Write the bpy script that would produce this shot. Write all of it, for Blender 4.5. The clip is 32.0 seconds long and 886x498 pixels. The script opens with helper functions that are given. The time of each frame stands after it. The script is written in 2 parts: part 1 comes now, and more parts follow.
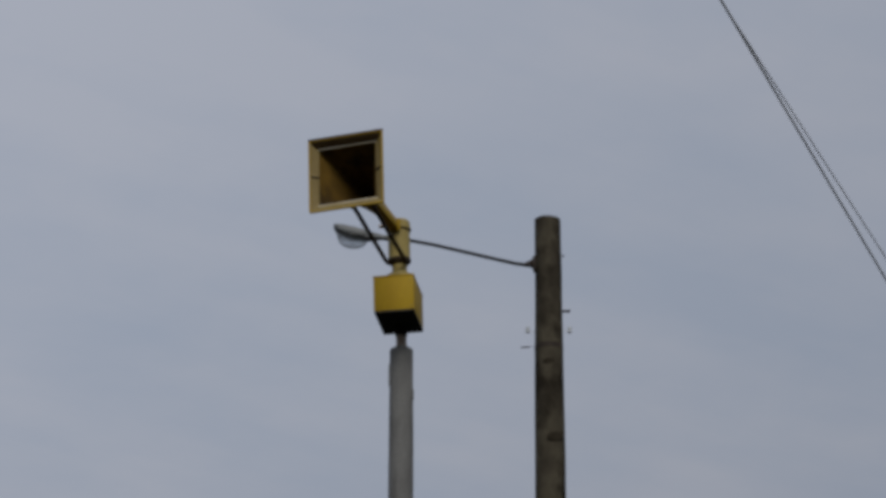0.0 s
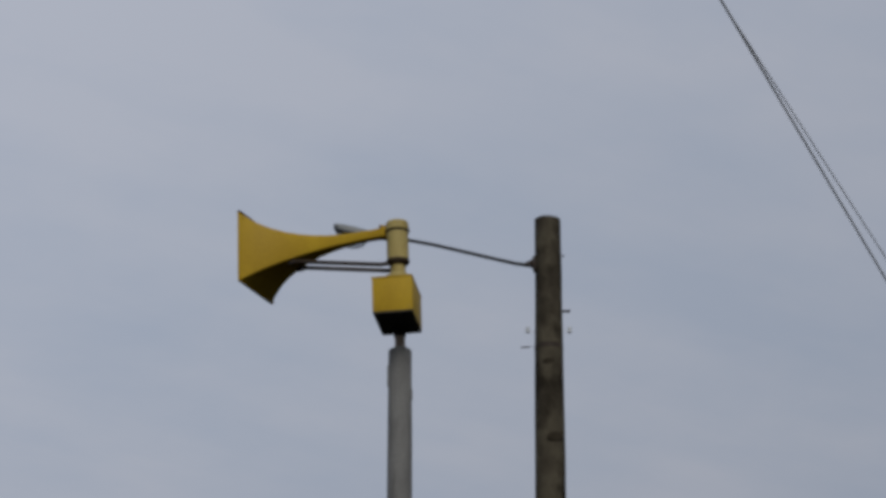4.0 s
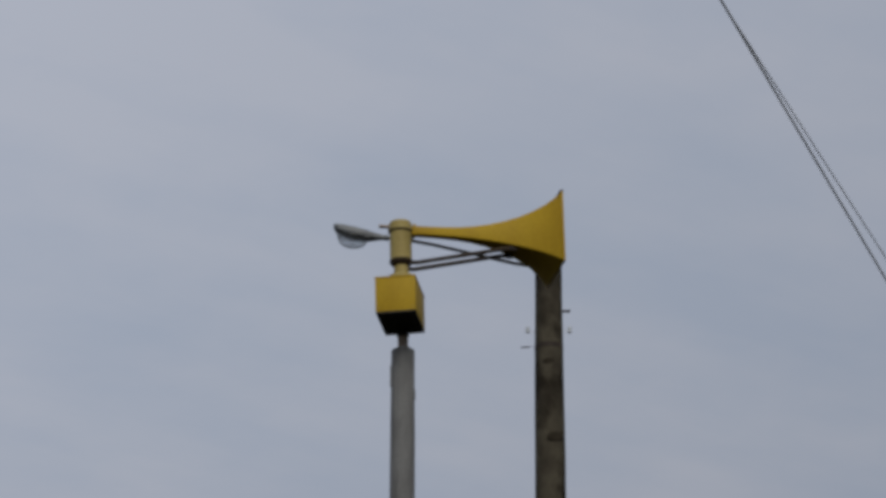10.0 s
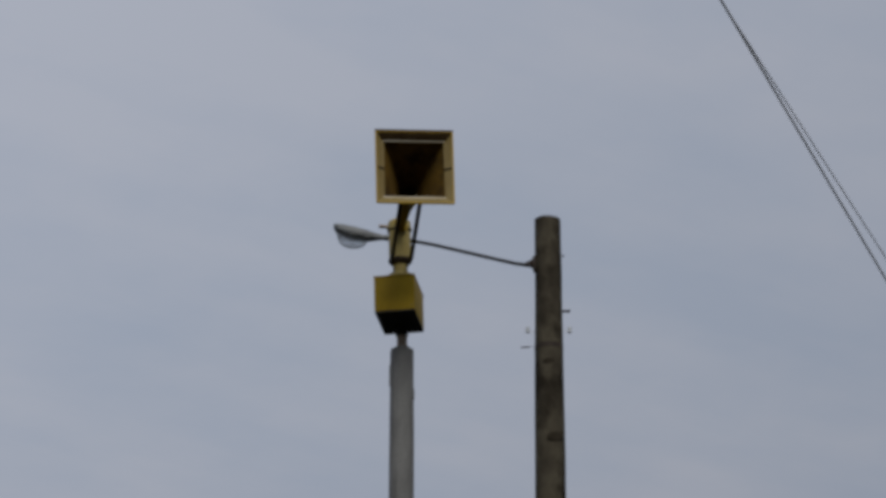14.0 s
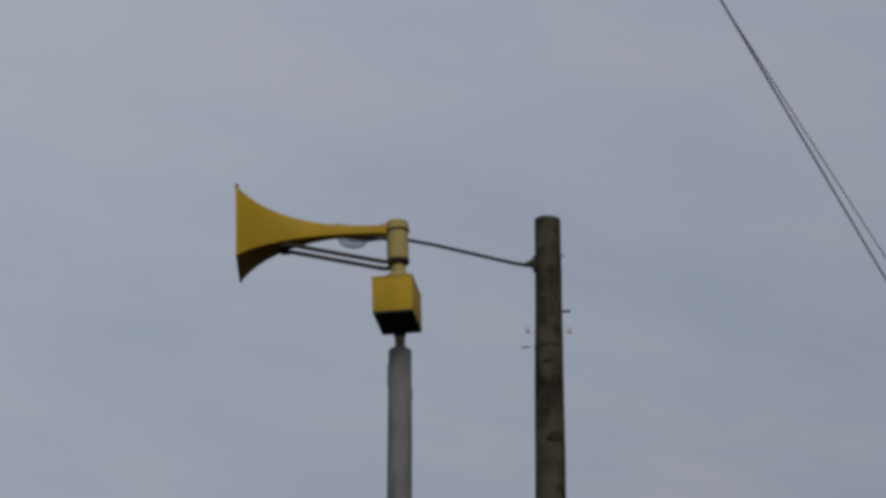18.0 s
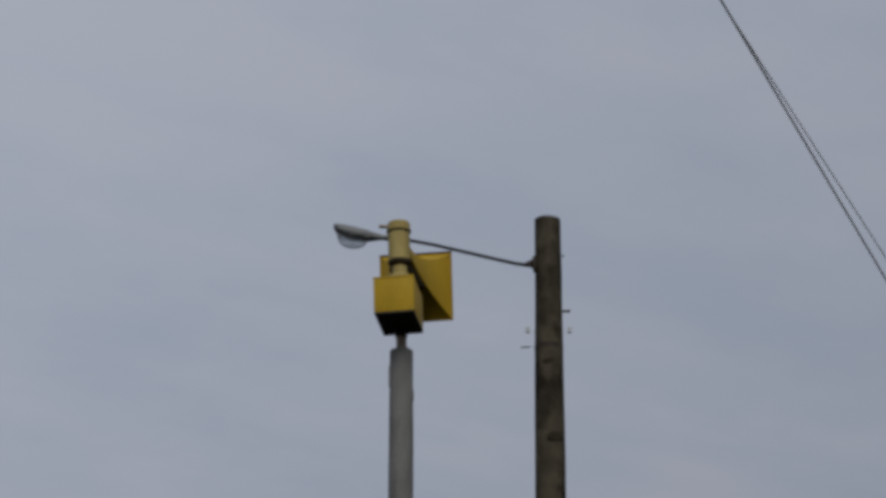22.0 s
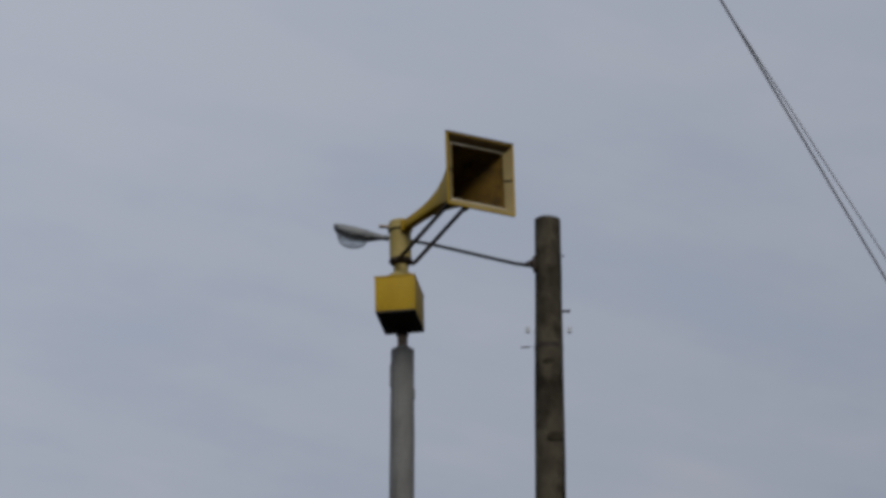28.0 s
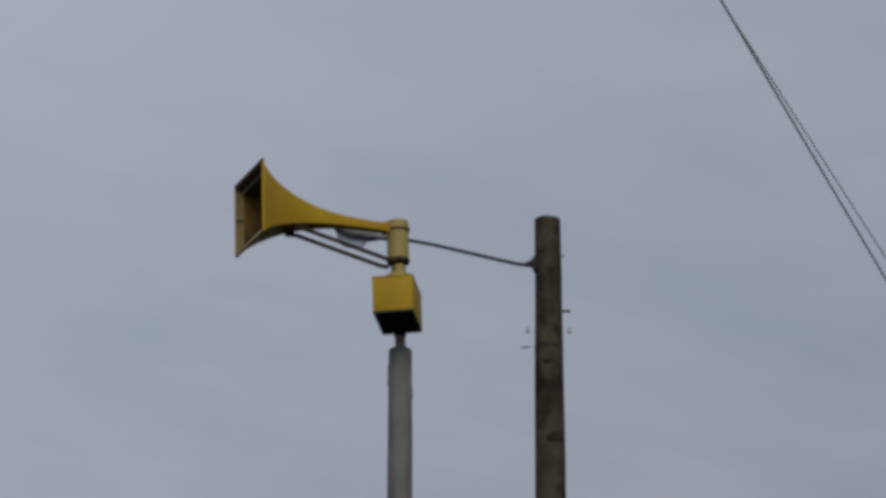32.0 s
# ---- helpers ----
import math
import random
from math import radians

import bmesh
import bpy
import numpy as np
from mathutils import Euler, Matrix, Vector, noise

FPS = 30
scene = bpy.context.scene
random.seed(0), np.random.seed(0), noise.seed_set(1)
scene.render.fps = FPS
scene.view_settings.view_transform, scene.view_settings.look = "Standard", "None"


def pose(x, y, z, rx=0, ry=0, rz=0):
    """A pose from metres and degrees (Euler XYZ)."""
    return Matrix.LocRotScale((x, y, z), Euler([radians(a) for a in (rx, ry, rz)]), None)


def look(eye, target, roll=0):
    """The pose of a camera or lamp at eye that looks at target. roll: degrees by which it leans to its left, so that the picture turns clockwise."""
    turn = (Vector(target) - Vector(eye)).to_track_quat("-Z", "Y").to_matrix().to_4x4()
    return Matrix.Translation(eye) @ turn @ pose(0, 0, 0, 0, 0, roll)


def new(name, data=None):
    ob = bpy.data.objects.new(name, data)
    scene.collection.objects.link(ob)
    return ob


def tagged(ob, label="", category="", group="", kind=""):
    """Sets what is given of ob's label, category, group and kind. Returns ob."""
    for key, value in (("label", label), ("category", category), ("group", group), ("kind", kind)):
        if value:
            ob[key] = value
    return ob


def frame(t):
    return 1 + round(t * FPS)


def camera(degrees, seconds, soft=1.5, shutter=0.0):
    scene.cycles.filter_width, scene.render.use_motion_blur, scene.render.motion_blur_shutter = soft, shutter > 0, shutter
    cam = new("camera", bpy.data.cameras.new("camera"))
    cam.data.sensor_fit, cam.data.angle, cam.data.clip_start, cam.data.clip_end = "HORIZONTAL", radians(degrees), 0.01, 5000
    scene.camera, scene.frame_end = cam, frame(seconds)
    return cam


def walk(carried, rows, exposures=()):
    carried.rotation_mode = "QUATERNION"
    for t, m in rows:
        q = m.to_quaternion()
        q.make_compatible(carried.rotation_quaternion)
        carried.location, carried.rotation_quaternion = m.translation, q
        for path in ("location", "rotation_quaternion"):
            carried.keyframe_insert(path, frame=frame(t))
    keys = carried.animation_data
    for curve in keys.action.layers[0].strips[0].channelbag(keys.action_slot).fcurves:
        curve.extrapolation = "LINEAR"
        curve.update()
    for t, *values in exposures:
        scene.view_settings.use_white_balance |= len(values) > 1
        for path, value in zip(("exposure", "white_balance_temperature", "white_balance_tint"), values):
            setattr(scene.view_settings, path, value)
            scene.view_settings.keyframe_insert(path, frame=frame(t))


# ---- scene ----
# A rotating outdoor warning siren on a weathered pole, a taller wooden pole
# with a street lamp behind it, two overhead cables and a pale overcast sky.
cam = camera(14.0, 32.0, soft=4.0)
EYE = (0.445, -33.68, 1.60)
VIEW = pose(*EYE, 90 + 22.0, 0, 0)
# the picture brightens and dims a little on its own
GAIN = [(0.0, -0.12), (1.0, -0.04), (2.0, -0.04), (3.0, 0.00), (6.0, 0.04), (7.0, 0.02), (8.0, 0.02), (9.0, -0.02), (10.0, 0.00), (11.0, 0.02), (12.0, -0.04), (13.0, -0.04), (14.0, -0.06), (17.0, -0.08), (18.0, -0.18), (19.0, -0.20), (20.0, -0.16), (21.0, -0.16), (22.0, -0.14), (23.0, -0.14), (24.0, -0.14), (25.0, -0.14), (28.0, -0.02), (29.0, -0.12), (30.0, -0.10), (31.0, -0.08), (32.0, -0.12)]
walk(cam, [(0.0, VIEW), (32.0, VIEW)], GAIN)

# ---- sky, sun, exposure ----
SUN_UP, SUN_ROUND = 38.0, 171.0
STREAK_TURN = 34.0
CLOUD_DRIFT = (2.74, -16.24, -18.77)
world = bpy.data.worlds.new("sky")
scene.world = world
world.use_nodes = True


def build_sky():
    nt = world.node_tree
    nt.nodes.clear()
    n = nt.nodes.new
    link = nt.links.new
    out = n("ShaderNodeOutputWorld")
    back = n("ShaderNodeBackground")
    back.inputs["Strength"].default_value = 0.1
    sky = n("ShaderNodeTexSky")
    sky.sky_type = "NISHITA"
    sky.sun_disc = False
    sky.sun_elevation, sky.sun_rotation = radians(SUN_UP), radians(SUN_ROUND)
    sky.air_density, sky.dust_density = 1.0, 2.5
    co = n("ShaderNodeTexCoord")
    sep = n("ShaderNodeSeparateXYZ")
    link(co.outputs["Generated"], sep.inputs[0])
    # the cloud deck lies level over the place: directions are spread on a plane
    lift = n("ShaderNodeMath")
    lift.operation = "MAXIMUM"
    link(sep.outputs["Z"], lift.inputs[0])
    lift.inputs[1].default_value = 0.012
    plus = n("ShaderNodeMath")
    plus.operation = "ADD"
    link(lift.outputs[0], plus.inputs[0])
    plus.inputs[1].default_value = 0.12
    flat = n("ShaderNodeVectorMath")
    flat.operation = "DIVIDE"
    link(co.outputs["Generated"], flat.inputs[0])
    comb = n("ShaderNodeCombineXYZ")
    for i in range(3):
        link(plus.outputs[0], comb.inputs[i])
    link(comb.outputs[0], flat.inputs[1])
    drift = n("ShaderNodeVectorMath")
    drift.operation = "ADD"
    drift.inputs[1].default_value = CLOUD_DRIFT
    link(flat.outputs[0], drift.inputs[0])
    big = n("ShaderNodeTexNoise")
    big.inputs["Scale"].default_value = 4.2
    big.inputs["Detail"].default_value = 6.0
    big.inputs["Roughness"].default_value = 0.55
    link(drift.outputs[0], big.inputs["Vector"])
    # faint slanting streaks in the deck
    slant = n("ShaderNodeMapping")
    slant.vector_type = "TEXTURE"
    slant.inputs["Rotation"].default_value = (0, 0, radians(STREAK_TURN))
    slant.inputs["Scale"].default_value = (0.30, 0.08, 0.30)
    link(drift.outputs[0], slant.inputs["Vector"])
    streak = n("ShaderNodeTexNoise")
    streak.inputs["Scale"].default_value, streak.inputs["Detail"].default_value = 1.0, 4.0
    link(slant.outputs[0], streak.inputs["Vector"])
    weave = n("ShaderNodeMath")
    weave.operation = "MULTIPLY_ADD"
    link(streak.outputs["Fac"], weave.inputs[0])
    weave.inputs[1].default_value = 0.5
    calm = n("ShaderNodeMath")
    calm.operation = "SUBTRACT"
    link(big.outputs["Fac"], calm.inputs[0])
    calm.inputs[1].default_value = 0.25
    link(calm.outputs[0], weave.inputs[2])
    shade = n("ShaderNodeValToRGB")
    el = shade.color_ramp.elements
    el[0].position, el[0].color = 0.30, (0.334, 0.374, 0.456, 1)
    el[1].position, el[1].color = 0.66, (0.393, 0.416, 0.481, 1)
    link(weave.outputs[0], shade.inputs[0])
    bright = n("ShaderNodeVectorMath")
    bright.operation = "SCALE"
    bright.inputs["Scale"].default_value = 10.0
    link(shade.outputs[0], bright.inputs[0])
    mix = n("ShaderNodeMix")
    mix.data_type = "RGBA"
    mix.inputs["Factor"].default_value = 0.93
    link(sky.outputs[0], mix.inputs["A"])
    link(bright.outputs[0], mix.inputs["B"])
    # an overcast sky darkens steadily from overhead to the horizon
    rise = n("ShaderNodeMath")
    rise.operation = "POWER"
    link(lift.outputs[0], rise.inputs[0])
    rise.inputs[1].default_value = 0.3
    grad = n("ShaderNodeMath")
    grad.operation = "MULTIPLY_ADD"
    link(rise.outputs[0], grad.inputs[0])
    grad.inputs[1].default_value = 1.307
    # and is a little brighter towards the west, set to suit the view
    ease = n("ShaderNodeMath")
    ease.operation = "TANH"
    wide = n("ShaderNodeMath")
    wide.operation = "MULTIPLY"
    link(sep.outputs["X"], wide.inputs[0])
    wide.inputs[1].default_value = 3.0
    link(wide.outputs[0], ease.inputs[0])
    west = n("ShaderNodeMath")
    west.operation = "MULTIPLY_ADD"
    link(ease.outputs[0], west.inputs[0])
    west.inputs[1].default_value, west.inputs[2].default_value = -0.18, 0.0
    link(west.outputs[0], grad.inputs[2])
    dim = n("ShaderNodeVectorMath")
    dim.operation = "SCALE"
    link(mix.outputs["Result"], dim.inputs[0])
    link(grad.outputs[0], dim.inputs["Scale"])
    link(dim.outputs[0], back.inputs["Color"])
    link(back.outputs[0], out.inputs[0])


build_sky()
sun_data = bpy.data.lights.new("sun", "SUN")
sun_data.energy, sun_data.angle, sun_data.color = 2.2, radians(28), (1.0, 0.95, 0.87)
sun = new("sun", sun_data)
_r, _e = radians(SUN_ROUND), radians(SUN_UP)
SUN_DIR = Vector((math.sin(_r) * math.cos(_e), math.cos(_r) * math.cos(_e), math.sin(_e)))
sun.matrix_world = look(SUN_DIR * 60, (0, 0, 0))

# ---- materials ----


def material(name, base, spots, rough=0.5, metal=0.0, scale=(6, 6, 6), fine=60.0, bump=0.1, dark=None, cover=0.45, coat=0.0):
    """Two tones mixed by a coarse noise, fine grain over them, an optional dark stain, and relief."""
    m = bpy.data.materials.new(name)
    m.use_nodes = True
    nt = m.node_tree
    b = nt.nodes["Principled BSDF"]
    n, link = nt.nodes.new, nt.links.new
    co = n("ShaderNodeTexCoord")
    info = n("ShaderNodeObjectInfo")
    mp = n("ShaderNodeMapping")
    mp.inputs["Scale"].default_value = scale
    link(co.outputs["Object"], mp.inputs["Vector"])
    link(info.outputs["Random"], mp.inputs["Location"])
    n1 = n("ShaderNodeTexNoise")
    n1.inputs["Scale"].default_value, n1.inputs["Detail"].default_value = 1.0, 5.0
    link(mp.outputs[0], n1.inputs["Vector"])
    n2 = n("ShaderNodeTexNoise")
    n2.inputs["Scale"].default_value, n2.inputs["Detail"].default_value = fine, 4.0
    link(co.outputs["Object"], n2.inputs["Vector"])
    r1 = n("ShaderNodeValToRGB")
    r1.color_ramp.elements[0].position, r1.color_ramp.elements[1].position = 0.35, 0.66
    r1.color_ramp.elements[0].color = (*spots, 1)
    r1.color_ramp.elements[1].color = (*base, 1)
    link(n1.outputs["Fac"], r1.inputs[0])
    col = r1.outputs[0]
    grain = n("ShaderNodeMix")
    grain.data_type, grain.blend_type = "RGBA", "OVERLAY"
    grain.inputs["Factor"].default_value = 0.25
    link(col, grain.inputs["A"])
    link(n2.outputs["Fac"], grain.inputs["B"])
    col = grain.outputs["Result"]
    if dark:
        n3 = n("ShaderNodeTexNoise")
        n3.inputs["Scale"].default_value, n3.inputs["Detail"].default_value = 0.7, 8.0
        n3.inputs["Roughness"].default_value = 0.62
        link(mp.outputs[0], n3.inputs["Vector"])
        r3 = n("ShaderNodeValToRGB")
        r3.color_ramp.elements[0].position = 1.0 - cover - 0.07
        r3.color_ramp.elements[1].position = 1.0 - cover + 0.10
        r3.color_ramp.elements[0].color = (0, 0, 0, 1)
        r3.color_ramp.elements[1].color = (1, 1, 1, 1)
        link(n3.outputs["Fac"], r3.inputs[0])
        st = n("ShaderNodeMix")
        st.data_type = "RGBA"
        link(r3.outputs[0], st.inputs["Factor"])
        link(col, st.inputs["A"])
        st.inputs["B"].default_value = (*dark, 1)
        col = st.outputs["Result"]
    link(col, b.inputs["Base Color"])
    rr = n("ShaderNodeMapRange")
    rr.inputs["To Min"].default_value, rr.inputs["To Max"].default_value = max(0.05, rough - 0.12), min(1.0, rough + 0.12)
    link(n1.outputs["Fac"], rr.inputs["Value"])
    link(rr.outputs[0], b.inputs["Roughness"])
    b.inputs["Metallic"].default_value = metal
    b.inputs["Coat Weight"].default_value = coat
    bp = n("ShaderNodeBump")
    bp.inputs["Strength"].default_value = bump
    bp.inputs["Distance"].default_value = 0.01
    link(n2.outputs["Fac"], bp.inputs["Height"])
    link(bp.outputs[0], b.inputs["Normal"])
    return m


def glassy(name, colour, rough, weight=0.9):
    m = bpy.data.materials.new(name)
    m.use_nodes = True
    b = m.node_tree.nodes["Principled BSDF"]
    b.inputs["Base Color"].default_value = (*colour, 1)
    b.inputs["Roughness"].default_value = rough
    b.inputs["Transmission Weight"].default_value = weight
    b.inputs["IOR"].default_value = 1.49
    n, link = m.node_tree.nodes.new, m.node_tree.links.new
    wv = n("ShaderNodeTexNoise")
    wv.inputs["Scale"].default_value = 70.0
    bp = n("ShaderNodeBump")
    bp.inputs["Strength"].default_value = 0.4
    bp.inputs["Distance"].default_value = 0.005
    link(wv.outputs["Fac"], bp.inputs["Height"])
    link(bp.outputs[0], b.inputs["Normal"])
    return m


YELLOW = material("yellow_enamel", (0.335, 0.224, 0.015), (0.278, 0.178, 0.012), 0.55, 0, (3, 3, 1.2), 45, 0.05, (0.175, 0.108, 0.016), 0.25)
YELLOW_FADED = material("faded_yellow_enamel", (0.285, 0.235, 0.092), (0.225, 0.178, 0.062), 0.55, 0, (4, 4, 2), 45, 0.06, (0.170, 0.130, 0.055), 0.25)
BELL = material("sun_faded_bell_paint", (0.205, 0.160, 0.070), (0.162, 0.122, 0.050), 0.5, 0, (4, 4, 3), 45, 0.06, (0.105, 0.078, 0.032), 0.30)
# pale tone that paints light caught by the upper and lower flange bars
YELLOW_LIP = material("pale_lit_flange", (0.55, 0.51, 0.41), (0.38, 0.33, 0.22), 0.45, 0, (5, 5, 5), 60, 0.06)
# darker than the shell's yellow: the horn's inner shade painted in
LINER = material("shade_brown_horn_lining", (0.120, 0.071, 0.013), (0.075, 0.045, 0.010), 0.7, 0, (5, 5, 5), 60, 0.1, (0.028, 0.018, 0.010), 0.46)
RUST = material("brown_stained_steel", (0.34, 0.27, 0.20), (0.22, 0.165, 0.12), 0.65, 0.0, (9, 9, 9), 70, 0.12)
STAY = material("dark_brown_steel", (0.048, 0.037, 0.026), (0.030, 0.022, 0.016), 0.75, 0.0, (9, 9, 9), 70, 0.12)
# dark brown of the mouth's top strip and the painted shade under it
STRIP_SHADE = material("dark_brown_strip_and_shade", (0.040, 0.024, 0.010), (0.052, 0.034, 0.014), 0.7, 0, (8, 8, 8), 70, 0.1)
IRON = material("dark_iron", (0.022, 0.019, 0.018), (0.038, 0.029, 0.023), 0.65, 0.1, (9, 9, 9), 90, 0.15)
BLACK_SHEET = material("black_sheet", (0.010, 0.010, 0.010), (0.016, 0.015, 0.014), 0.8, 0.0, (20, 20, 20), 160, 0.3)
STEEL = material("galvanised_steel", (0.40, 0.41, 0.42), (0.30, 0.31, 0.32), 0.5, 0.6, (14, 14, 14), 80, 0.08)
STEEL_DULL = material("dull_grey_metal", (0.102, 0.109, 0.109), (0.070, 0.074, 0.077), 0.6, 0.3, (10, 10, 10), 80, 0.08)
ARM = material("dark_grey_steel_tube", (0.026, 0.027, 0.027), (0.018, 0.018, 0.018), 0.65, 0.1, (10, 10, 10), 80, 0.08)
ALU = material("weathered_aluminium", (0.155, 0.168, 0.172), (0.105, 0.112, 0.118), 0.6, 0.15, (8, 8, 8), 70, 0.06)
WOOD_GREY = material("weathered_grey_wood", (0.130, 0.132, 0.130), (0.092, 0.093, 0.093), 0.85, 0, (6, 6, 2.2), 40, 0.5, (0.066, 0.066, 0.064), 0.36)
WOOD_BROWN = material("creosoted_wood", (0.061, 0.054, 0.039), (0.034, 0.029, 0.021), 0.85, 0, (5, 5, 3.4), 40, 0.5, (0.015, 0.012, 0.008), 0.46)
KNOT = material("dark_knot_wood", (0.022, 0.018, 0.012), (0.028, 0.023, 0.016), 0.9, 0, (9, 9, 9), 40, 0.2)
WIRE = material("weathered_bare_conductor", (0.52, 0.54, 0.57), (0.45, 0.47, 0.50), 0.75, 0, (3, 3, 3), 50, 0.05)
WIRE_PALE = material("pale_bare_conductor", (0.72, 0.75, 0.82), (0.64, 0.67, 0.74), 0.75, 0, (3, 3, 3), 50, 0.05)
PORCELAIN = material("grey_glazed_porcelain", (0.40, 0.43, 0.46), (0.34, 0.37, 0.40), 0.4, 0, (9, 9, 9), 60, 0.02)
LENS = glassy("prismatic_lamp_glass", (0.93, 0.95, 0.96), 0.12, 1.0)
for _m in (YELLOW, YELLOW_FADED, BELL, LINER, STAY, WOOD_BROWN, STRIP_SHADE, ARM, IRON, KNOT):
    _m.node_tree.nodes["Principled BSDF"].inputs["Specular IOR Level"].default_value = 0.1
# ground is out of view; made very dark to curb light bounced upwards
GROUND = material("dark_low_bounce_ground", (0.011, 0.013, 0.006), (0.015, 0.013, 0.009), 0.95, 0, (0.25, 0.25, 0.25), 9, 0.8, (0.009, 0.008, 0.006), 0.40)
GROUND.node_tree.nodes["Principled BSDF"].inputs["Specular IOR Level"].default_value = 0.03

# ---- mesh helpers ----


def part(name, bm, mat, parent, label="", smooth=20):
    me = bpy.data.meshes.new(name)
    bmesh.ops.recalc_face_normals(bm, faces=bm.faces)
    bm.to_mesh(me)
    bm.free()
    me.materials.append(mat)
    if smooth:
        for p in me.polygons:
            p.use_smooth = True
        me.set_sharp_from_angle(angle=radians(smooth))
    ob = new(name, me)
    ob.parent = parent
    if label:
        tagged(ob, label)
    return ob


def thing(name, m, label, category, group="", kind=""):
    ob = new(name)
    ob.empty_display_size = 0.3
    ob.matrix_world = m
    return tagged(ob, label, category, group, kind)


def lathe(bm, profile, seg=40, centre=(0, 0, 0), axis="z"):
    """A turned body from (radius, height) pairs."""
    rings = []
    for r, h in profile:
        ring = []
        for i in range(seg):
            a = 2 * math.pi * i / seg
            x, y = r * math.cos(a), r * math.sin(a)
            p = {"z": (x, y, h), "x": (h, x, y), "y": (x, h, y)}[axis]
            ring.append(bm.verts.new(Vector(p) + Vector(centre)))
        rings.append(ring)
    for a, b in zip(rings, rings[1:]):
        for i in range(seg):
            j = (i + 1) % seg
            bm.faces.new((a[i], a[j], b[j], b[i]))
    bm.faces.new(rings[0])
    bm.faces.new(rings[-1])
    return bm


def turned(profile, seg=40, centre=(0, 0, 0), axis="z"):
    return lathe(bmesh.new(), profile, seg, centre, axis)


def rod(bm, points, radius, seg=20):
    """A round bar along points, capped; radius may be one number or one for each point."""
    pts = [Vector(p) for p in points]
    radii = radius if hasattr(radius, "__len__") else [radius] * len(pts)
    rings, side = [], None
    for i, p in enumerate(pts):
        d = (pts[min(i + 1, len(pts) - 1)] - pts[max(i - 1, 0)]).normalized()
        if side is None:
            side = d.orthogonal().normalized()
        side = (side - d * side.dot(d)).normalized()
        up = d.cross(side)
        rings.append([bm.verts.new(p + radii[i] * (math.cos(a) * side + math.sin(a) * up))
                      for a in (2 * math.pi * k / seg for k in range(seg))])
    for a, b in zip(rings, rings[1:]):
        for i in range(seg):
            j = (i + 1) % seg
            bm.faces.new((a[i], a[j], b[j], b[i]))
    bm.faces.new(rings[0])
    bm.faces.new(rings[-1])
    return bm


def bridge(bm, a, b):
    n = len(a)
    for i in range(n):
        j = (i + 1) % n
        bm.faces.new((a[i], a[j], b[j], b[i]))


def slab(bm, size, at, bevel=0.004, turn=None):
    m = Matrix.Translation(at) @ (turn or Matrix()) @ Matrix.Diagonal((*size, 1))
    made = bmesh.ops.create_cube(bm, size=1.0, matrix=m)
    if bevel:
        edges = {e for v in made["verts"] for e in v.link_edges}
        bmesh.ops.bevel(bm, geom=list(edges), offset=bevel, segments=2, affect="EDGES", profile=0.6)
    return bm


def hex_bolt(bm, at, direction, r=0.012, h=0.012):
    d = Vector(direction).normalized()
    rod(bm, [Vector(at), Vector(at) + d * h], r, 6)
    rod(bm, [Vector(at) + d * h, Vector(at) + d * h * 1.7], r * 0.55, 8)
    return bm


# ---- ground ----
def build_ground():
    bm = bmesh.new()
    # one sheet to the horizon, finer near the poles
    line = sorted({s * v for s in (-1, 1) for v in (0, 4, 9, 16, 26, 40, 70, 120, 250, 600, 1500, 4000)})
    grid = [[bm.verts.new((x, y, 0.03 * noise.noise((x * 0.11, y * 0.11, 0)) if max(abs(x), abs(y)) < 300 else 0.0))
             for x in line] for y in line]
    for a, b in zip(grid, grid[1:]):
        for i in range(len(line) - 1):
            bm.faces.new((a[i], a[i + 1], b[i + 1], b[i]))
    ob = part("ground", bm, GROUND, None)
    tagged(ob, "flat unseen ground reaching the horizon, darkened to curb bounced light", "ground", kind="structure")


build_ground()


# ---- poles ----
def pole_shaft(height, r_top, r_base, seed, lump=0.006, seg=48, step=0.12):
    """A tapered round timber with an uneven surface and drying checks cut into it."""
    rnd = random.Random(seed)
    checks = [(rnd.uniform(0, 2 * math.pi), rnd.uniform(0.1, 1.0) * height, rnd.uniform(0.3, 1.4), rnd.uniform(-0.12, 0.12)) for _ in range(60)]
    bm = bmesh.new()
    n = int(height / step)
    levels = [-0.15] + [height * i / n for i in range(n)] + [height - 0.03, height - 0.012, height]
    rings = []
    for z in levels:
        f = max(0.0, z) / height
        r0 = r_base + (r_top - r_base) * f
        if z > height - 0.02:
            r0 -= 0.0 if z < height - 0.001 else 0.003
        ring = []
        for i in range(seg):
            a = 2 * math.pi * i / seg
            r = r0 + lump * noise.noise((math.cos(a) * 1.3 + seed, math.sin(a) * 1.3, z * 0.9))
            r += 0.35 * lump * noise.noise((math.cos(a) * 6 + seed, math.sin(a) * 6, z * 2.4))
            for ca, cz, ln, drift in checks:
                if abs(z - cz) < ln / 2 and abs((a - ca - drift * (z - cz) + math.pi) % (2 * math.pi) - math.pi) < math.pi / seg:
                    r -= 0.006 * (1 - (2 * (z - cz) / ln) ** 2)
            ring.append(bm.verts.new((r * math.cos(a), r * math.sin(a), z)))
        rings.append(ring)
    for a, b in zip(rings, rings[1:]):
        for i in range(seg):
            j = (i + 1) % seg
            bm.faces.new((a[i], a[j], b[j], b[i]))
    bm.faces.new(rings[0])
    bm.faces.new(rings[-1])
    return bm


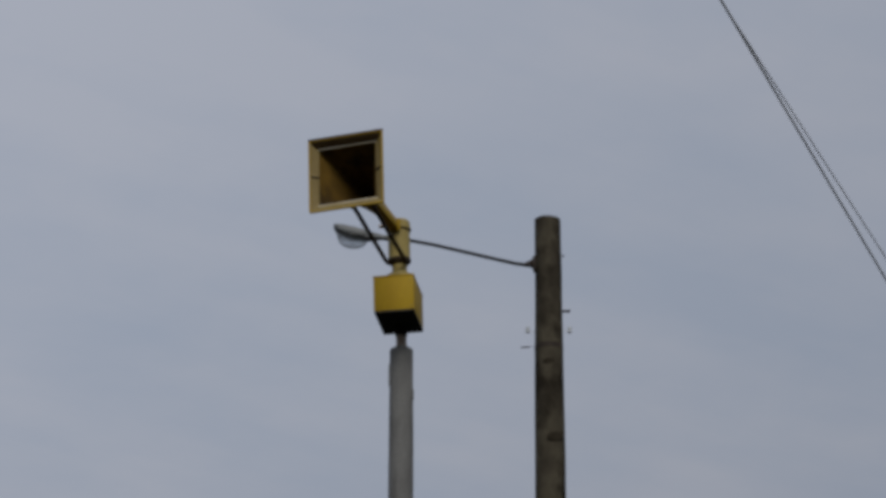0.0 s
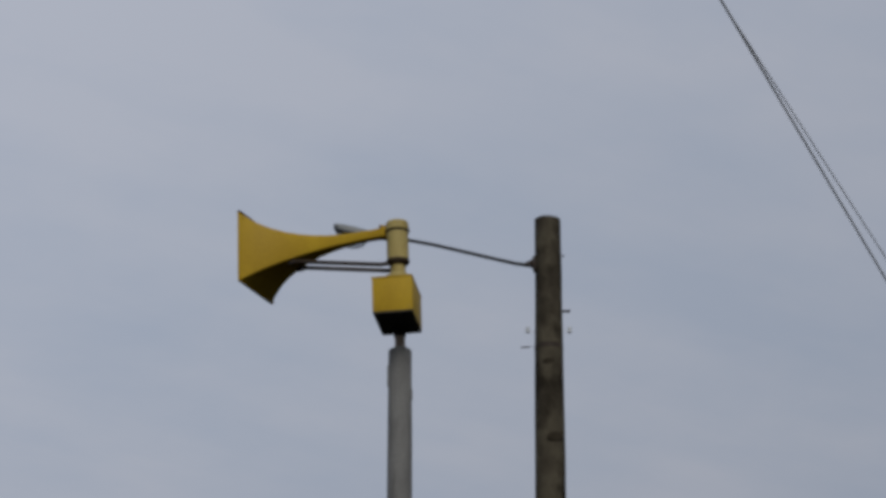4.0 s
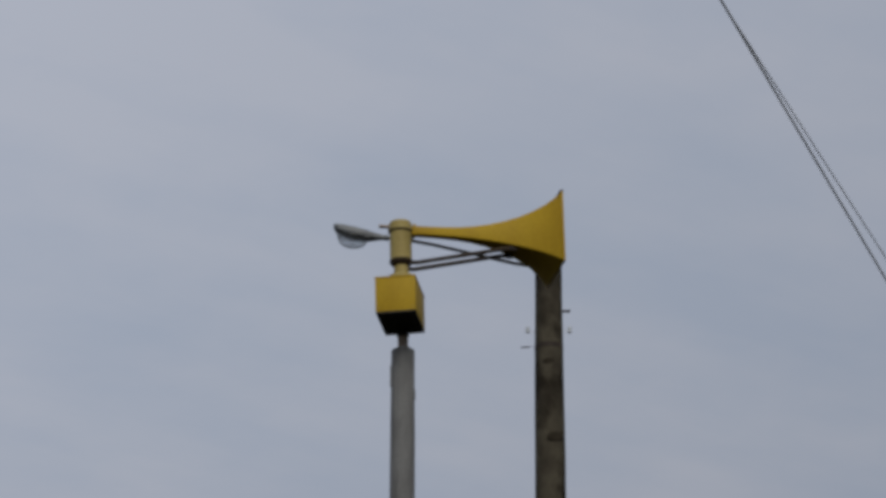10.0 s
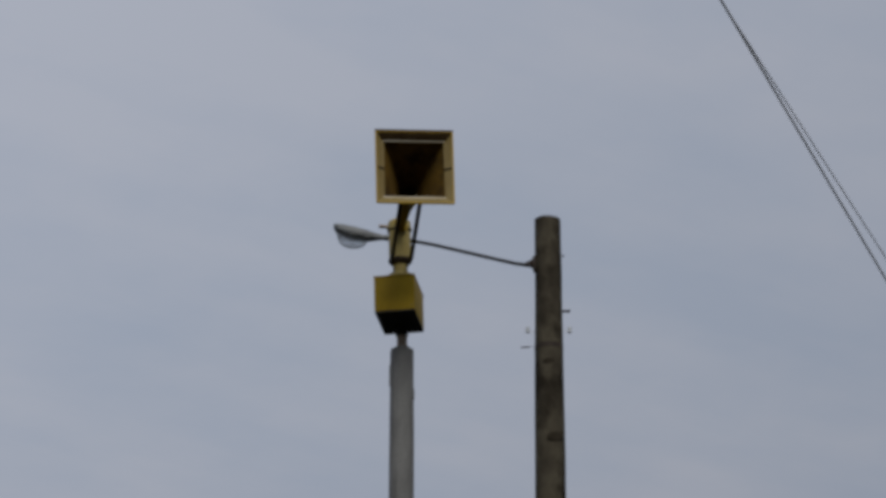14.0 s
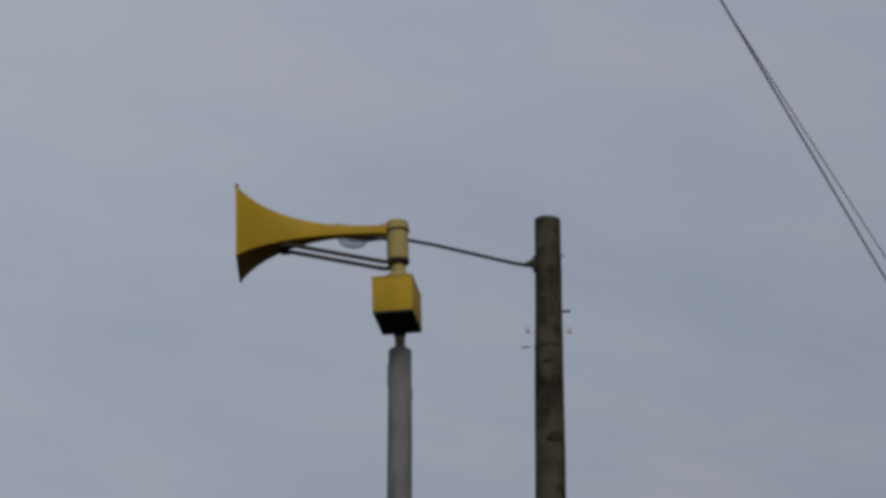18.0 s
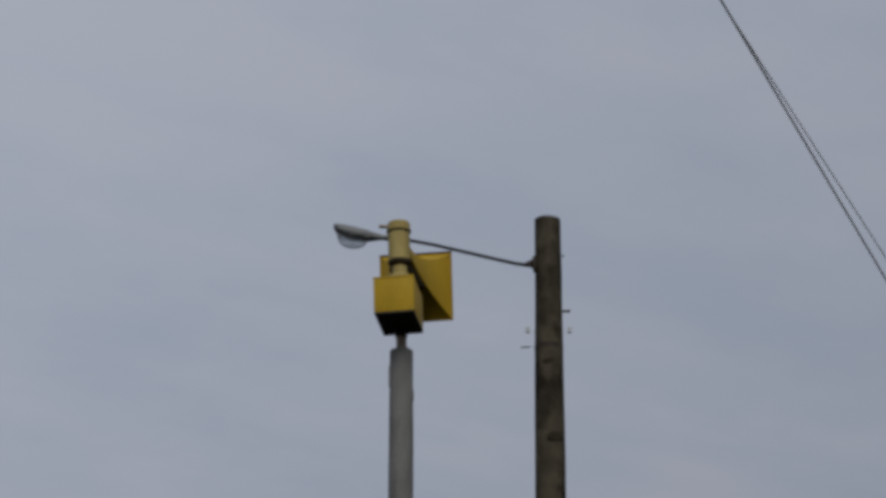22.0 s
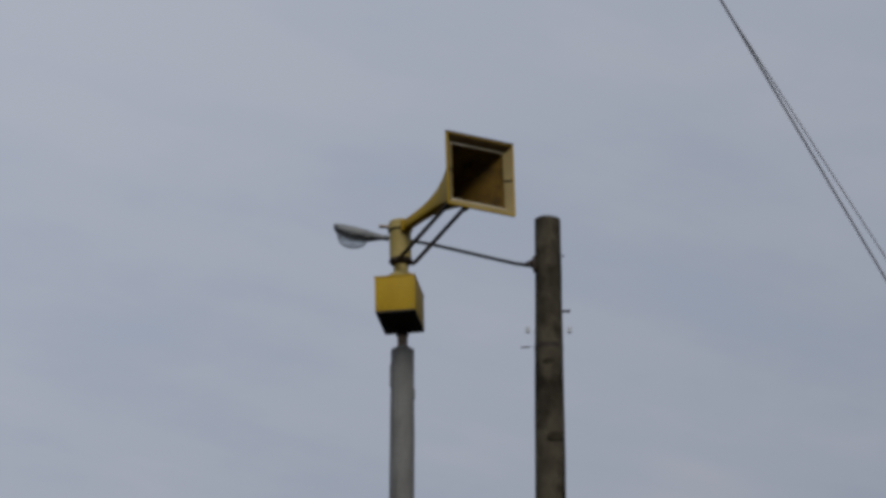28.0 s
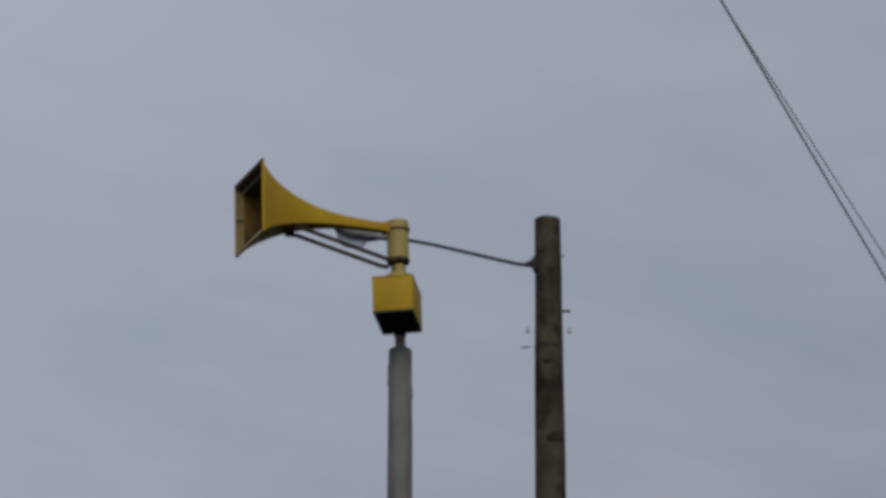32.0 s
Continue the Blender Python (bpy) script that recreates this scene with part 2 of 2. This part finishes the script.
SIREN_POLE_AT = (0.033, 0.0, 0.0)
SIREN_POLE_TOP = 14.115
siren_pole = thing("siren_pole", pose(*SIREN_POLE_AT), "weathered grey wooden pole carrying the yellow siren", "pole")
part("shaft", pole_shaft(SIREN_POLE_TOP, 0.118, 0.163, 3), WOOD_GREY, siren_pole)
bm = bmesh.new()
slab(bm, (0.020, 0.04, 0.11), (0.115, -0.03, 13.64), 0.008)
part("clip", bm, STEEL_DULL, siren_pole, "small grey cable clip")
bm = bmesh.new()
slab(bm, (0.024, 0.05, 0.22), (-0.114, -0.02, 13.84), 0.010)
part("splinter", bm, WOOD_GREY, siren_pole, "raised splinter of grey wood")

LAMP_POLE_AT = (1.625, 4.0, 0.0)
lamp_pole = thing("utility_pole", pose(*LAMP_POLE_AT), "tall dark brown wooden utility pole behind the siren", "pole")
part("shaft", pole_shaft(17.176, 0.146, 0.270, 8, 0.008), WOOD_BROWN, lamp_pole)
for z in (15.63,):
    r = 0.146 + 0.124 * (1 - z / 17.195) + 0.003
    part("band", turned([(r - 0.02, z - 0.03), (r, z - 0.026), (r, z + 0.026), (r - 0.02, z + 0.03)], 36), IRON, lamp_pole, "dark iron band round the pole")


def knot(bm, at, out, size, turn):
    """A shallow raised scar of a lopped branch: an oval boss with a sunken heart."""
    up = Vector((0, 0, 1))
    side = up.cross(out).normalized()
    rings = []
    for f, lift in ((1.0, -0.006), (0.86, 0.003), (0.62, 0.005), (0.40, 0.004), (0.16, 0.003)):
        rings.append([bm.verts.new(Vector(at) + out * lift + f * (size[0] * math.cos(a) * side + size[1] * math.sin(a + turn) * up))
                      for a in (2 * math.pi * k / 18 for k in range(18))])
    for a, b in zip(rings, rings[1:]):
        bridge(bm, a, b)
    bm.faces.new(rings[-1])


def build_pole_fittings():
    # dark scars of lopped branches in the tall pole
    for ang, z, w, h in ((-68, 14.545, 0.105, 0.060), (-95, 15.43, 0.065, 0.036)):
        out = Vector((math.cos(radians(ang)), math.sin(radians(ang)), 0))
        bm = bmesh.new()
        knot(bm, out * (0.146 + 0.124 * (1 - z / 17.176)) + Vector((0, 0, z)), out, (w, h), 0.2)
        part("knot", bm, KNOT, lamp_pole, "dark knot left by a lopped branch")
    # step bolts driven into the side of the timber
    for x, z, ln, r in ((0.135, 16.070, 0.115, 0.014), (0.135, 16.74, 0.065, 0.005)):
        bm = bmesh.new()
        rod(bm, [(x, 0, z), (x + ln - 0.02, 0, z + 0.004)], r)
        rod(bm, [(x + ln - 0.028, 0, z - 0.010), (x + ln - 0.018, 0, z + 0.016)], r * 1.05)
        part("step_bolt", bm, IRON, lamp_pole)
    # small spool insulators on slim pins at both sides
    for side in (-1, 1):
        bm = bmesh.new()
        rod(bm, [(side * 0.13, 0, 15.82), (side * 0.215, 0, 15.83), (side * 0.235, 0, 15.85)], 0.003, 8)
        pin = part("pin", bm, STEEL, lamp_pole, "slim steel pin", 60)
        part("insulator", turned([(0.010, 15.812), (0.021, 15.817), (0.024, 15.832), (0.018, 15.845), (0.018, 15.857), (0.022, 15.868),
                                  (0.019, 15.880), (0.008, 15.886)], 20, (side * 0.235, 0, 0)), PORCELAIN, pin, "grey glazed spool insulator")
    bm = bmesh.new()
    rod(bm, [(-0.14, 0, 15.652), (-0.215, 0, 15.647)], 0.0022, 8)
    rod(bm, [(-0.213, 0, 15.647), (-0.31, 0, 15.640)], 0.0085, 8)
    part("through_bolt", bm, IRON, lamp_pole, "long thin iron bolt", 60)


build_pole_fittings()


# ---- street lamp on the tall pole ----
def build_street_lamp():
    lamp = thing("street_lamp", pose(1.625, 4.0, 16.62), "grey cobra-head street lamp on a slim arm", "street lamp")
    # pole plate with a tapered socket for the arm
    bm = bmesh.new()
    slab(bm, (0.030, 0.11, 0.17), (-0.150, 0, 0.02), 0.008)
    rod(bm, [(-0.15, 0, 0.030), (-0.18, 0, 0.026), (-0.25, 0, 0.014)], [0.060, 0.046, 0.026], 20)
    part("pole_plate", bm, IRON, lamp, "dark iron mounting plate and socket")
    for z in (-0.045, 0.085):
        bm = bmesh.new()
        hex_bolt(bm, (-0.164, -0.03, z), (-1, 0, 0), 0.012, 0.010)
        part("bolt", bm, STEEL_DULL, lamp)
    # the arm leaves the plate level and then climbs
    bm = bmesh.new()
    pts = [(-0.16, 0, 0.012), (-0.26, 0, 0.012), (-0.36, 0, 0.026), (-0.60, 0, 0.084), (-0.95, 0, 0.172), (-1.30, 0, 0.258),
           (-1.60, 0, 0.316), (-1.80, 0, 0.335), (-1.92, 0, 0.346)]
    rod(bm, pts, [0.024, 0.022, 0.020, 0.0195, 0.019, 0.019, 0.019, 0.019, 0.020], 20)
    part("arm", bm, ARM, lamp, "slim dark grey tubular arm")
    # small flat bracket standing on the arm
    bm = bmesh.new()
    rod(bm, [(-1.70, 0, 0.32), (-1.70, 0, 0.475)], 0.010, 8)
    slab(bm, (0.21, 0.06, 0.026), (-1.80, 0, 0.474), 0.010, Matrix.Rotation(radians(3), 4, "Y"))
    part("bracket", bm, RUST, lamp, "small flat bracket")
    # head: loft from the slip fitter to the blunt nose; u, top, bottom, half width
    secs = [(-1.80, 0.362, 0.310, 0.026), (-1.88, 0.378, 0.315, 0.036), (-1.96, 0.398, 0.310, 0.060), (-2.04, 0.420, 0.305, 0.095),
            (-2.13, 0.442, 0.312, 0.122), (-2.22, 0.462, 0.325, 0.132), (-2.30, 0.480, 0.345, 0.128), (-2.36, 0.492, 0.380, 0.110), (-2.40, 0.498, 0.430, 0.075),
            (-2.415, 0.496, 0.462, 0.035)]
    bm = bmesh.new()
    rings = []
    for x, top, bot, w in secs:
        zc, h = (top + bot) / 2, (top - bot) / 2
        ring = []
        for k in range(24):
            a = 2 * math.pi * k / 24
            c, s = math.cos(a), math.sin(a)
            ring.append(bm.verts.new((x, w * math.copysign(abs(c) ** 0.75, c), zc + h * math.copysign(abs(s) ** 0.75, s))))
        rings.append(ring)
    for a, b in zip(rings, rings[1:]):
        for i in range(24):
            j = (i + 1) % 24
            bm.faces.new((a[i], a[j], b[j], b[i]))
    bm.faces.new(rings[0])
    bm.faces.new(rings[-1])
    head = part("head", bm, ALU, lamp, "weathered grey metal lamp housing")
    # hollow bowl of clear prismatic glass under the housing
    bm = bmesh.new()
    chain = []
    for shell in (0.0, 0.005):
        rows = []
        for k in range(7):
            c, d = math.cos(math.pi / 2 * k / 6.6) ** 0.65, math.sin(math.pi / 2 * k / 6.6)
            rows.append([bm.verts.new((-2.205 + (0.172 - shell) * c * math.cos(a), (0.122 - shell) * c * math.sin(a),
                                       0.352 - (0.128 - shell) * d - 0.19 * 0.172 * c * math.cos(a) * (1 - 0.7 * d)))
                         for a in (2 * math.pi * i / 32 for i in range(32))])
        chain += rows if not shell else rows[::-1]
        bm.faces.new(rows[-1])
    for q, (a, b) in enumerate(zip(chain, chain[1:] + chain[:1])):
        if q != 6:
            bridge(bm, a, b)
    part("lens", bm, LENS, head, "clear prismatic glass refractor bowl")
    bm = bmesh.new()
    slab(bm, (0.04, 0.02, 0.02), (-2.035, -0.085, 0.315), 0.004)
    part("latch", bm, STEEL_DULL, head, "small metal latch")
    bm = bmesh.new()
    rod(bm, [(-1.80, 0, 0.338), (-1.835, 0, 0.342)], 0.034, 18)
    part("clamp_collar", bm, STEEL_DULL, lamp, "clamp collar on the arm")


build_street_lamp()


# ---- overhead cables and the poles that carry their ends ----
def cable_pole(at, height, seed):
    p = thing("cable_pole", pose(*at), "plain brown wooden pole carrying the overhead cables", "pole", "poles of the overhead cables")
    part("shaft", pole_shaft(height, 0.11, 0.15, seed, 0.005, 32, 0.3), WOOD_BROWN, p)
    return p


def build_cables():
    d = Vector((0.3173, 0.9483, 0))
    near, far = Vector((1.917, -16.42, 0)) - d * 36, Vector((1.917, -16.42, 0)) + d * 32
    cable_pole((near.x - 0.11, near.y, 0), 10.6, 21)
    cable_pole((far.x + 0.20, far.y + 0.05, 0), 10.6, 22)
    for (x0, y0), (x1, y1), z, r, mat, label in (((1.920, -16.420), (3.137, -12.738), 10.0, 0.0066, WIRE, "weathered grey bare overhead cable"),
                                            ((2.000, -15.800), (3.166, -12.491), 10.25, 0.0045, WIRE_PALE, "pale grey bare overhead cable above another")):
        a, b = Vector((x0, y0, z)), Vector((x1, y1, z))
        way = (b - a).normalized()
        bm = bmesh.new()
        pts = [a + way * s + Vector((0, 0, max(0, abs(s + 2) - 8) ** 2 * 0.0004)) for s in (-36, -30, -24, -18, -12, -6, 0, 4, 8, 14, 20, 26, 32)]
        rod(bm, pts, r, 8)
        me = part("overhead_cable", bm, mat, None, "", 60)
        tagged(me, label, "cable", "overhead cables")


build_cables()

# ---- the siren ----
LEAN = -1.5           # the head leans a little off plumb
TURN0, RATE = -108.0, -24.0   # horn's heading at 0 s and degrees a second
PIVOT = 1.295         # the horn's axis above the pole's top
SIREN_AT = pose(0.034, 0, SIREN_POLE_TOP, 0, LEAN, 0)
siren = thing("warning_siren", SIREN_AT, "yellow rotating warning siren with a square flared horn", "siren")


def build_siren_base():
    # flange and pipe on the pole's top
    part("foot_flange", turned([(0.02, 0.0), (0.084, 0.0), (0.084, 0.014), (0.06, 0.018), (0.02, 0.018)], 32), STEEL_DULL, siren, "grey steel flange")
    part("pipe", turned([(0.045, 0.01), (0.052, 0.012), (0.052, 0.30), (0.045, 0.30)], 28), RUST, siren, "short stained steel pipe")
    # black sleeve added so the pipe doesn't show against the housing's underside
    part("coupling", turned([(0.045, 0.15), (0.060, 0.15), (0.062, 0.165), (0.062, 0.26), (0.045, 0.262)], 32), IRON, siren, "black sleeve added to hide the pipe's upper end")
    for k in range(6):
        a = 2 * math.pi * (k + 0.5) / 6
        bm = bmesh.new()
        hex_bolt(bm, (0.070 * math.cos(a), 0.070 * math.sin(a), 0.013), (0, 0, 1), 0.011, 0.010)
        part("bolt", bm, STEEL, siren)
    # blower housing: an open-bottomed sheet-metal box, a little turned
    W, Dp, H = 0.400, 0.63, 0.375
    z0, H = PIVOT - 1.076 + 0.018, H - 0.018
    turn = Matrix.Translation((-0.020, -0.20, 0)) @ Matrix.Rotation(radians(-8), 4, "Z")
    bm = bmesh.new()
    t = 0.012
    slab(bm, (W, t, H), (0, -Dp / 2 + t / 2, z0 + H / 2), 0.003)
    slab(bm, (W, t, H), (0, Dp / 2 - t / 2, z0 + H / 2), 0.003)
    slab(bm, (t, Dp - 2 * t, H), (-W / 2 + t / 2, 0, z0 + H / 2), 0.002)
    slab(bm, (t, Dp - 2 * t, H), (W / 2 - t / 2, 0, z0 + H / 2), 0.002)
    bmesh.ops.transform(bm, matrix=turn, verts=bm.verts)
    box = part("blower_housing", bm, YELLOW, siren, "square yellow sheet-metal housing")
    bm = bmesh.new()
    slab(bm, (W + 0.012, Dp + 0.012, 0.016), (0, 0, z0 + H + 0.004), 0.005)
    bmesh.ops.transform(bm, matrix=turn, verts=bm.verts)
    part("lid", bm, YELLOW, box, "yellow lid with a lapped edge")
    # black plate with bars across the housing's underside
    bm = bmesh.new()
    slab(bm, (W - 0.003, Dp - 0.003, 0.018), (0, 0, z0 - 0.009), 0.003)
    bmesh.ops.transform(bm, matrix=turn, verts=bm.verts)
    part("intake_screen", bm, BLACK_SHEET, box, "black plate under the housing")
    for x in (-0.14, -0.07, 0.0, 0.07, 0.14):
        bm = bmesh.new()
        slab(bm, (0.010, Dp - 0.04, 0.014), (x, 0, z0 - 0.020), 0.002)
        bmesh.ops.transform(bm, matrix=turn, verts=bm.verts)
        part("screen_bar", bm, BLACK_SHEET, box)
    for x in (-W / 2 + 0.03, W / 2 - 0.03):
        for z in (0.04, H - 0.05):
            bm = bmesh.new()
            hex_bolt(bm, (x, -Dp / 2 - 0.001, z0 + z), (0, -1, 0), 0.008, 0.005)
            bmesh.ops.transform(bm, matrix=turn, verts=bm.verts)
            part("screw", bm, YELLOW_FADED, box)
    # turntable collar and neck between housing and drum
    zt = z0 + H + 0.010
    part("collar", turned([(0.06, zt), (0.135, zt), (0.135, zt + 0.185), (0.110, zt + 0.202), (0.07, zt + 0.206)], 40), YELLOW_FADED, siren, "faded yellow turntable collar")
    part("neck", turned([(0.05, zt + 0.20), (0.075, zt + 0.20), (0.075, PIVOT - 0.355), (0.05, PIVOT - 0.355)], 32), YELLOW_FADED, siren, "pale yellow neck")


build_siren_base()

# half height of the square horn along its axis, throat to mouth
HORN = [(0.06, 0.048), (0.20, 0.046), (0.33, 0.047), (0.46, 0.050), (0.60, 0.056), (0.75, 0.070), (0.90, 0.091), (1.05, 0.122),
        (1.19, 0.160), (1.32, 0.207), (1.43, 0.258), (1.51, 0.307), (1.57, 0.350), (1.603, 0.375)]


def square_ring(bm, x, h, corner, z=0.0):
    """A square with small rounded corners across the horn's axis."""
    ring = []
    for q in range(4):
        a0 = q * math.pi / 2
        cx = (h - corner) * (1 if q in (0, 3) else -1)
        cz = (h - corner) * (1 if q in (0, 1) else -1)
        for k in range(4):
            a = a0 + math.pi / 2 * k / 3
            ring.append(bm.verts.new((x, cx + corner * math.cos(a), cz + corner * math.sin(a) + z)))
    return ring


def build_rotor():
    drum = part("rotor_drum", turned([(0.040, -0.362), (0.075, -0.362), (0.100, -0.350), (0.110, -0.325), (0.110, -0.015), (0.090, -0.012), (0.04, -0.012)], 44),
                YELLOW_FADED, siren, "pale yellow turning drum")
    part("cap", turned([(0.05, -0.012), (0.124, -0.012), (0.126, 0.004), (0.116, 0.010), (0.114, 0.070), (0.104, 0.086), (0.05, 0.092)], 44),
         YELLOW_FADED, drum, "pale yellow round cap with a narrow brim")
    # dark ring added to paint the cap's shadow line on the drum
    part("shadow_gap_ring", turned([(0.09, -0.030), (0.114, -0.030), (0.114, -0.013), (0.09, -0.013)], 44), IRON, drum, "dark ring painting the shadow line under the cap")
    part("bottom_band", turned([(0.060, -0.392), (0.078, -0.390), (0.100, -0.372), (0.117, -0.350), (0.117, -0.328), (0.09, -0.326)], 44), STAY, drum, "dark rounded foot of the drum")
    # horn shell: outside, lip, inside down to the throat
    bm = bmesh.new()
    rings = [square_ring(bm, x, h, min(0.012, h * 0.2)) for x, h in HORN]
    back = [square_ring(bm, x, h - 0.006, min(0.010, h * 0.18)) for x, h in reversed(HORN)]
    chain = rings + back
    for a, b in zip(chain, chain[1:]):
        bridge(bm, a, b)
    bridge(bm, chain[-1], chain[0])
    part("horn", bm, YELLOW, drum, "yellow square exponential horn")
    # steep faded flare just inside the mouth; shade is painted into the lining
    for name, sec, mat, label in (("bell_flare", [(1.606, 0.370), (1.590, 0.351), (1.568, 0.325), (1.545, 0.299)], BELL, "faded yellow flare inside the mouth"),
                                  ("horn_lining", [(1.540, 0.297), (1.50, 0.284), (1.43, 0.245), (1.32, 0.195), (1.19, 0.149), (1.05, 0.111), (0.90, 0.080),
                                                   (0.75, 0.060), (0.60, 0.046), (0.40, 0.039), (0.15, 0.038)], LINER, "inside of the horn, its shade put into the brownish yellow")):
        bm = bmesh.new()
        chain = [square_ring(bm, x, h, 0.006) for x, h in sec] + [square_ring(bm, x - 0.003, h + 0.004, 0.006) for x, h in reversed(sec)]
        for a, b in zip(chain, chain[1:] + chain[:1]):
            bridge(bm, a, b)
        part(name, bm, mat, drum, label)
    # rolled rim round the mouth
    bm = bmesh.new()
    ch = [square_ring(bm, x, h, 0.012) for x, h in ((1.585, 0.374), (1.585, 0.380), (1.610, 0.380), (1.610, 0.368), (1.604, 0.366), (1.604, 0.374))]
    for a, b in zip(ch, ch[1:] + ch[:1]):
        bridge(bm, a, b)
    part("mouth_rim", bm, YELLOW, drum, "folded rim of the horn's mouth")
    # inner flange where the bell joins the horn; caught light painted on two bars
    for z in (-0.2975, 0.2975):
        bm = bmesh.new()
        slab(bm, (0.016, 0.606, 0.013), (1.545, 0, z), 0.003)
        part("inner_flange", bm, YELLOW_LIP, drum, "flange bar inside the mouth, painted pale for the light it catches")
    for y in (-0.2975, 0.2975):
        bm = bmesh.new()
        slab(bm, (0.012, 0.010, 0.580), (1.545, y, 0), 0.003)
        part("inner_flange", bm, BELL, drum, "faded yellow flange bar inside the mouth")
    # dark strip along the mouth's top; the inclined slab paints the flare's shade
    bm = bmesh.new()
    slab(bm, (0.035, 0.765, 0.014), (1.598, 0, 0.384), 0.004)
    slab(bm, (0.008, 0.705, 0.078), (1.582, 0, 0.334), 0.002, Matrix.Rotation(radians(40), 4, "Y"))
    part("weather_strip", bm, STRIP_SHADE, drum, "dark strip on the mouth's upper edge, with the flare's shade painted below")
    # black plate at the throat's end paints the dark of its depth
    bm = bmesh.new()
    slab(bm, (0.01, 0.078, 0.078), (0.10, 0, 0), 0)
    part("throat_plate", bm, BLACK_SHEET, drum, "black plate painting the dark of the throat's depth")
    # joint tabs half way up both cheeks
    for side in (-1, 1):
        bm = bmesh.new()
        slab(bm, (0.085, 0.008, 0.014), (1.576, side * 0.326, 0.0), 0.002, Matrix.Rotation(side * radians(50), 4, "Z"))
        part("joint_tab", bm, IRON, drum, "dark joint across the bell's cheek")
    # two stays from the drum's foot to the horn's belly
    for side in (-1, 1):
        bm = bmesh.new()
        rod(bm, [(0.07, side * 0.090, -0.376), (0.15, side * 0.095, -0.374), (1.06, side * 0.095, -0.172), (1.18, side * 0.095, -0.176)], 0.0215, 20)
        part("stay", bm, STAY, drum, "dark round stay bar under the horn")
        bm = bmesh.new()
        slab(bm, (0.06, 0.05, 0.060), (1.13, side * 0.095, -0.158), 0.003, Matrix.Rotation(radians(15), 4, "Y"))
        part("stay_foot", bm, IRON, drum)
    # throat clamp at the drum
    bm = bmesh.new()
    ch = [square_ring(bm, x, h, 0.008) for x, h in ((0.125, 0.046), (0.125, 0.060), (0.150, 0.060), (0.150, 0.046))]
    for a, b in zip(ch, ch[1:] + ch[:1]):
        bridge(bm, a, b)
    part("throat_clamp", bm, YELLOW, drum)
    return drum


rotor = build_rotor()


# ---- what moves: the drum with its horn turns, pole and head sway under its weight ----
def motions():
    times = [0.0, 0.1] + [0.25 * k for k in range(1, 128)] + [31.9, 32.0]
    walk(rotor, [(t, pose(0, 0, PIVOT, 0, 0, TURN0 + RATE * t)) for t in times])
    sway = []
    for k in range(65):
        a = radians(TURN0 + RATE * k * 0.5 + 12)
        sway.append((k * 0.5, Matrix.Rotation(0.0011, 4, Vector((-math.sin(a), math.cos(a), 0)))))
    walk(siren_pole, [(t, s @ pose(*SIREN_POLE_AT)) for t, s in sway])
    walk(siren, [(t, s @ SIREN_AT) for t, s in sway])


motions()
